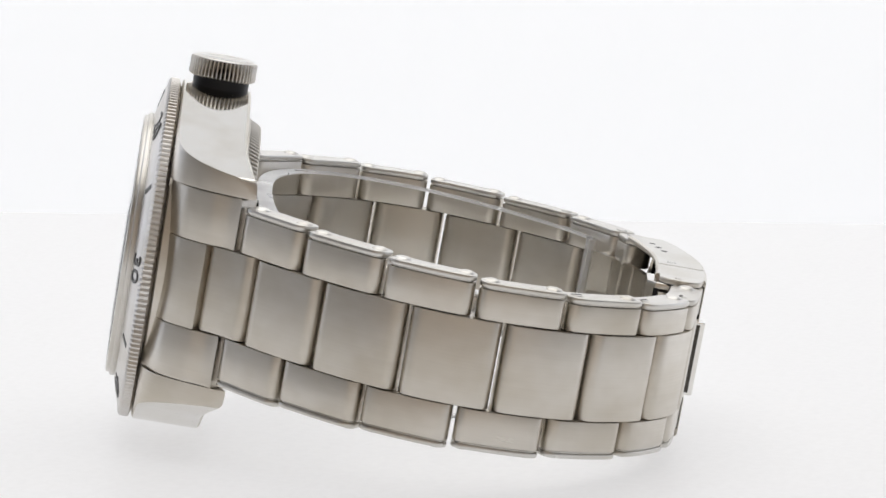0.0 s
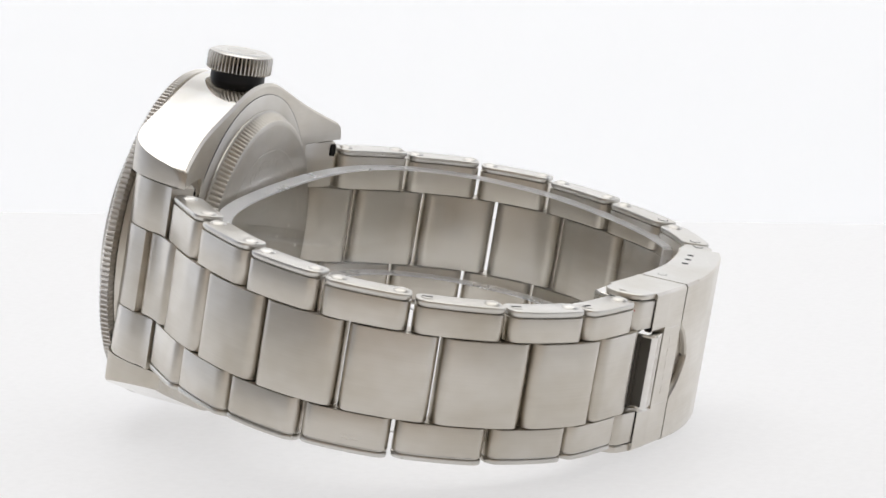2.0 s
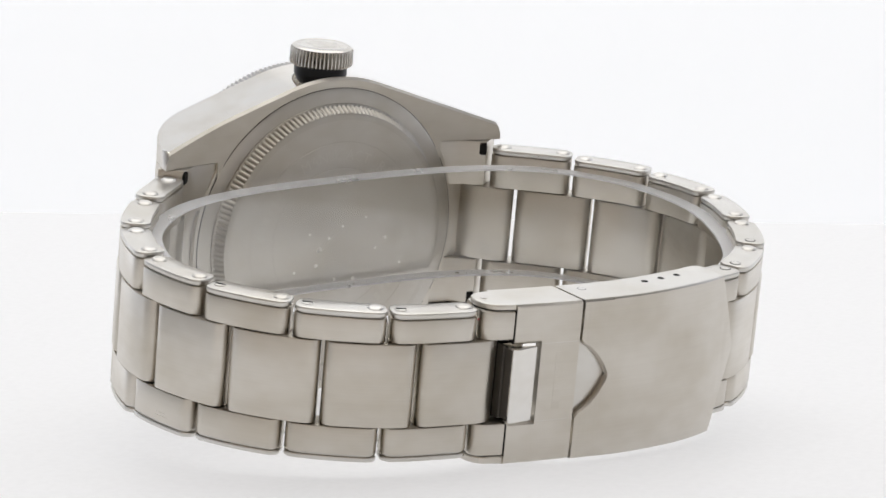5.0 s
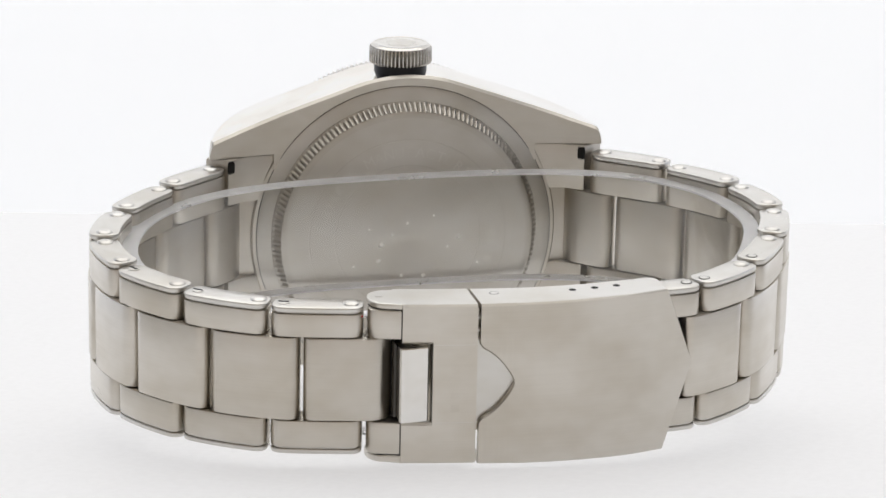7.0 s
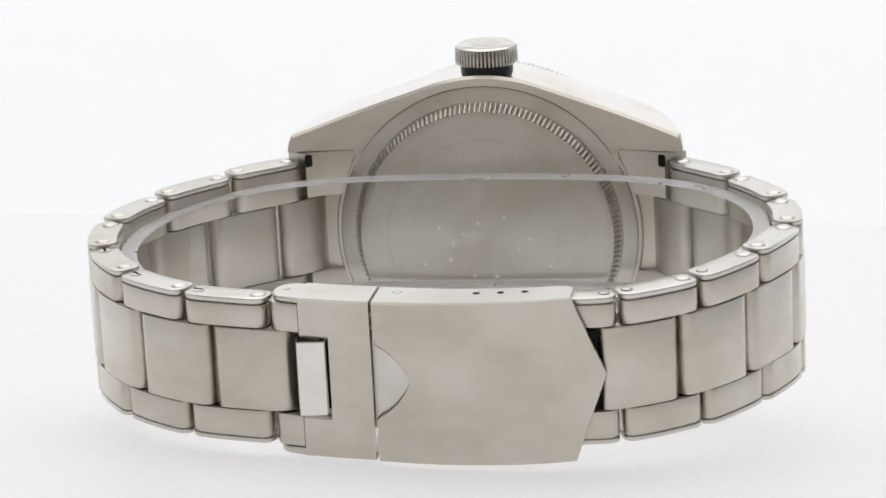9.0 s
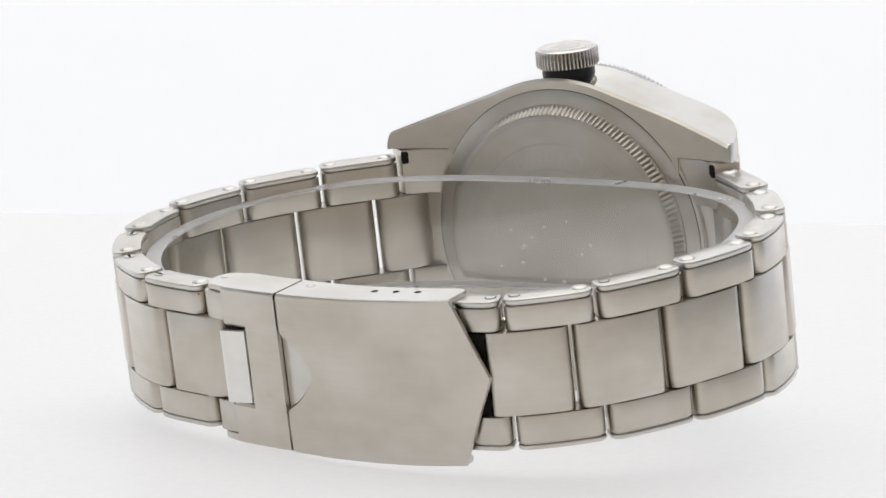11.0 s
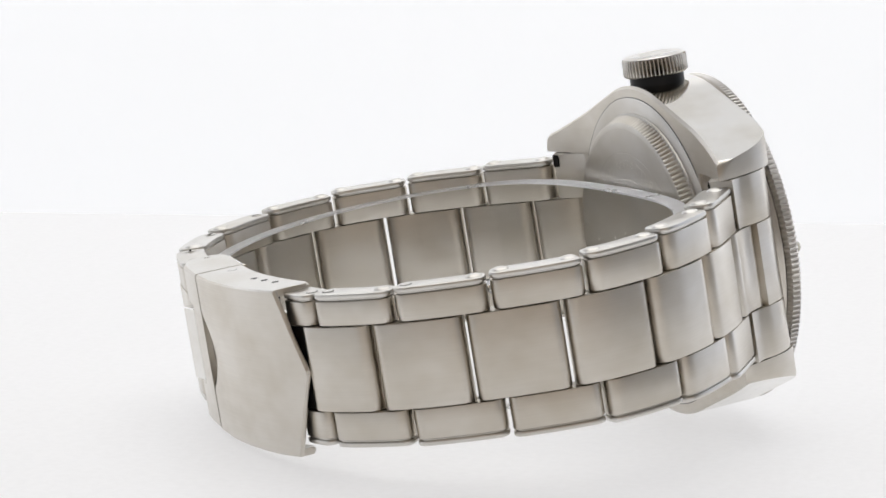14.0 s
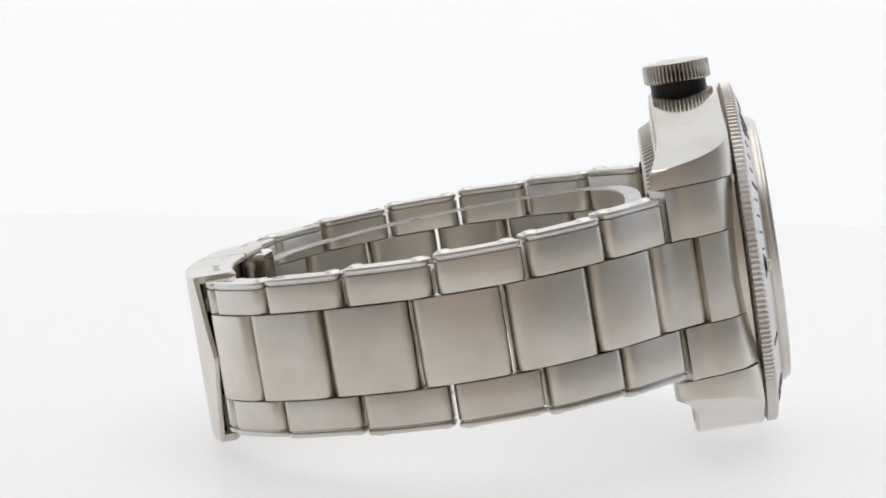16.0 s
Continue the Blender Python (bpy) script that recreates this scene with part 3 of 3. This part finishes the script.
for z in (-4.62, 4.62):
    sm = bmesh.new()
    bar(sm, [(x, z - 0.03, z + 0.03, clasp_y(x) - 0.012, clasp_y(x) + 0.2) for x in (-9.0, -8, -6.5, -5.2, -4.2)])
    part("seam", sm, SATIN, flap, "hair-thin seam")
for k in range(5):
    z = 3.1 - 1.5 * k
    mk = bmesh.new()
    bar(mk, [(x, z - 0.5, z + 0.5, clasp_y(x) - 0.008, clasp_y(x) + 0.2) for x in (-7.0, -6.5, -6.0)])
    part("engraved_bar", mk, BRUSHED, flap, "faint engraved mark")
# Added bar that blocks the light behind the joint, so it looks dark.
inner = bmesh.new()
bar(inner, [(x, -6.4, 8.9, clasp_y(x) + 2.2, clasp_y(x) + 2.8) for x in (-5.4, -4.6, -3.8, -3.0)])
part("inner_frame", inner, CASE_STEEL, watch, "added steel bar that keeps light out of the clasp joint")
for z in (6.1, 7.6):
    kn = bmesh.new()
    bar(kn, [(x, z - 0.3, z + 0.3, clasp_y(x) + 0.7, clasp_y(x) + 2.3) for x in (-4.3, -3.9, -3.5)])
    part("knuckle", kn, CAP, flap, "bright hinge knuckle")
# Dark sheets paint the shade inside the cover and stop light showing through.
shade_panel = bmesh.new()
bar(shade_panel, [(x, -4.9, 4.9, clasp_y(x) + 1.6, clasp_y(x) + 2.0) for x in (15, 17, 19, 21, 22.6)])
bar(shade_panel, [(x, -8.9, 8.7, clasp_y(x) + 0.62, clasp_y(x) + 1.0) for x in (14, 16, 17.5, 18.3)])
part("shade_sheet", shade_panel, DARK, cover, "dark sheets, painted shade under the cover")
lower = bmesh.new()
bar(lower, [(x, -5.2, 5.2, clasp_y(x) + 0.78, clasp_y(x) + 1.4) for x in (-4.0, -3, -1, 1, 3)])
part("lower_plate", lower, CAP, watch, "polished plate under the cut-out")
blade = bmesh.new()
bar(blade, [(x, -3.6, 3.6, clasp_y(x) + 2.2, clasp_y(x) + 3.1) for x in (-8, -4, 0, 6, 12, 17)])
part("folding_blade", blade, POLISHED, watch, "polished folding blade inside the clasp")
wing = bmesh.new()
WING = smooth_line([(25.0, -46.4), (20.0, -49.1), (14.0, -50.9), (6.0, -51.9)])
loops = []
for k in range(21):
    q, t = at_run(WING, WING[1][-1] * k / 20)
    w = Vector((-t.y, t.x)) * 0.45
    loops.append([(q.x - w.x, q.y - w.y, -4.6), (q.x + w.x, q.y + w.y, -4.6), (q.x + w.x, q.y + w.y, 5.7), (q.x, q.y, 5.85), (q.x - w.x, q.y - w.y, 5.7)])
part("folding_blade", loft(wing, loops), POLISHED, watch, "polished curved blade of the folding clasp")
block = part("blade_end", prism(bmesh.new(), [(-15.3, -50.2), (-14.9, -48.6), (-13.7, -47.7), (-8.2, -48.3), (-8.2, -51.0)], -8.6, 8.6, 0.3), POLISHED, watch, "polished folded end of the blade", 18)
part("slot", prism(bmesh.new(), [(-15.2, -48.8), (-14.75, -48.45), (-14.5, -48.75), (-14.9, -49.2)], 2.0, 7.9, 0.03), DARK, block, "dark slot")
part("slot", prism(bmesh.new(), [(-15.36, -50.1), (-15.0, -48.7), (-14.8, -48.8), (-15.1, -50.1)], 7.55, 7.9, 0.03), DARK, block, "dark slot")
for up in (1, -1):
    line = link_outline(-1, run_of(LINES[-1], (-16.6, -53.9)) + 0.2, LINES[-1][1][-1] + 1.3, THICK, -0.25)
    z = sorted((up * (SEAM_UP if up > 0 else SEAM), up * 8.58))
    part("clasp_end_link", prism(bmesh.new(), line, z[0] + 0.05, z[1], 0.2), BRUSHED, watch, "brushed link that hinges the clasp")
    y0 = clasp_y(-14.5)
    arm = [(-12.0, y0 - 0.3), (-14.1, y0 + 0.3)]
    arm += [(-14.1 - 1.85 * math.sin(a), y0 + 2.85 - 2.5 * math.cos(a)) for a in (0.3, 0.6, 0.9, 1.2, 1.57, 1.94, 2.24, 2.54, 2.84)]
    arm += [(-14.1, y0 + 5.4), (-12.0, y0 + 5.2)]
    z = sorted((up * 8.68, HW + 0.02 if up > 0 else LOW - 0.02))
    part("hinge_arm", prism(bmesh.new(), arm, z[0], z[1], 0.2), CLASP_STEEL, flap, "rounded arm over the hinge")
    # Dark filler paints the shade in the slit under the arm.
    z = sorted((up * 8.44, up * 8.7))
    part("shade_strip", prism(bmesh.new(), inset(ccw(arm), 0.18), z[0], z[1], 0.02), DARK, flap, "dark filler, painted shade under the arm")
    z = sorted((up * 9.0, (HW if up > 0 else LOW) + up * 0.07))
    part("hinge_pin", turn(bmesh.new(), [(0.42, z[0]), (0.42, z[1])], 16, (-14.5, y0 + 3.3, 0), "Z"), SATIN, flap)

part("red_mark", turn(bmesh.new(), [(0.13, 0.0), (0.1, -0.08), (0.01, -0.1)], 10, (-16.85, -53.45, 7.8)), RED, watch, "tiny red speck at the clasp hinge")

# ---- the clear plastic cuff inside the bracelet ----
CUFF = smooth_line([(25.8, -45.9), (29.9, -42.2), (34.4, -34.8), (37.2, -25.6), (35.5, -15.8), (30.2, -8.8), (23.4, -5.0), (14.0, -3.0), (0.0, -2.4), (-14.0, -3.0), (-23.4, -5.0), (-30.3, -8.9), (-36.1, -15.6), (-39.0, -25.2), (-37.7, -34.1), (-32.4, -42.0), (-25.0, -47.0), (-15.0, -49.4)])


def cuff_band(z0, z1, w, f0=0.0, f1=1.0):
    """A strip of the cuff; it sits lower towards the clasp."""
    bm = bmesh.new()
    total = CUFF[1][-1]
    loops = []
    for i in range(141):
        p, t = at_run(CUFF, total * (f0 + (f1 - f0) * i / 140))
        n = Vector((-t.y, t.x)) * w / 2
        a, b = p + n, p - n
        d = 0.045 * (p.y + 2) - 0.42 + 0.008 * p.x
        loops.append([(a.x, a.y, z0 + d), (b.x, b.y, z0 + d), (b.x, b.y, z1 + d), (a.x, a.y, z1 + d)])
    rings(bm, loops)
    return bm


cuff = new("display_cuff")
tagged(cuff, "clear plastic display cuff inside the bracelet", "display cuff")
part("wall", cuff_band(-4.6, 9.2, 2.0), CLEAR, cuff).visible_shadow = False
part("rim", cuff_band(9.21, 9.45, 1.95), FROST, cuff, "frosted cut edge").visible_shadow = False
part("rim", cuff_band(-4.6, 9.2, 2.0, -0.0035, -0.0001), FROST, cuff, "frosted cut edge").visible_shadow = False
part("rim", cuff_band(-4.6, 9.2, 2.0, 1.0001, 1.0035), FROST, cuff, "frosted cut edge").visible_shadow = False
part("rim", cuff_band(-4.85, -4.61, 1.95), FROST, cuff, "frosted cut edge").visible_shadow = False


random.seed(4)
for x, z, r in ((-3.9, 0.3, 0.42), (-2.6, 1.6, 0.22), (-0.6, 3.0, 0.2), (6.0, 1.0, 0.25), (4.6, -0.3, 0.2), (-4.3, -1.8, 0.25), (-1.3, -3.9, 0.22), (1.6, -4.0, 0.25), (-5.6, 2.4, 0.16), (8.6, -2.6, 0.2), (2.8, 3.9, 0.15), (-7.5, -2.4, 0.18)):
    bm = bmesh.new()
    turn(bm, [(r, 0.0), (r * 0.7, -0.05), (0.01, -0.07)], 9, (x, -2.4 - 0.02 * abs(x) * 0.7 - 1.02, z))
    for v in bm.verts:
        v.co.x += random.uniform(-0.3, 0.3) * r
        v.co.z += random.uniform(-0.3, 0.3) * r
    part("dust_speck", bm, DUST, cuff, "pale speck of dust")


def motions():
    rows = [(0.5 * i, turned(0.5 * i) @ REST) for i in range(33)]
    walk(watch, rows)
    walk(cuff, rows)


motions()
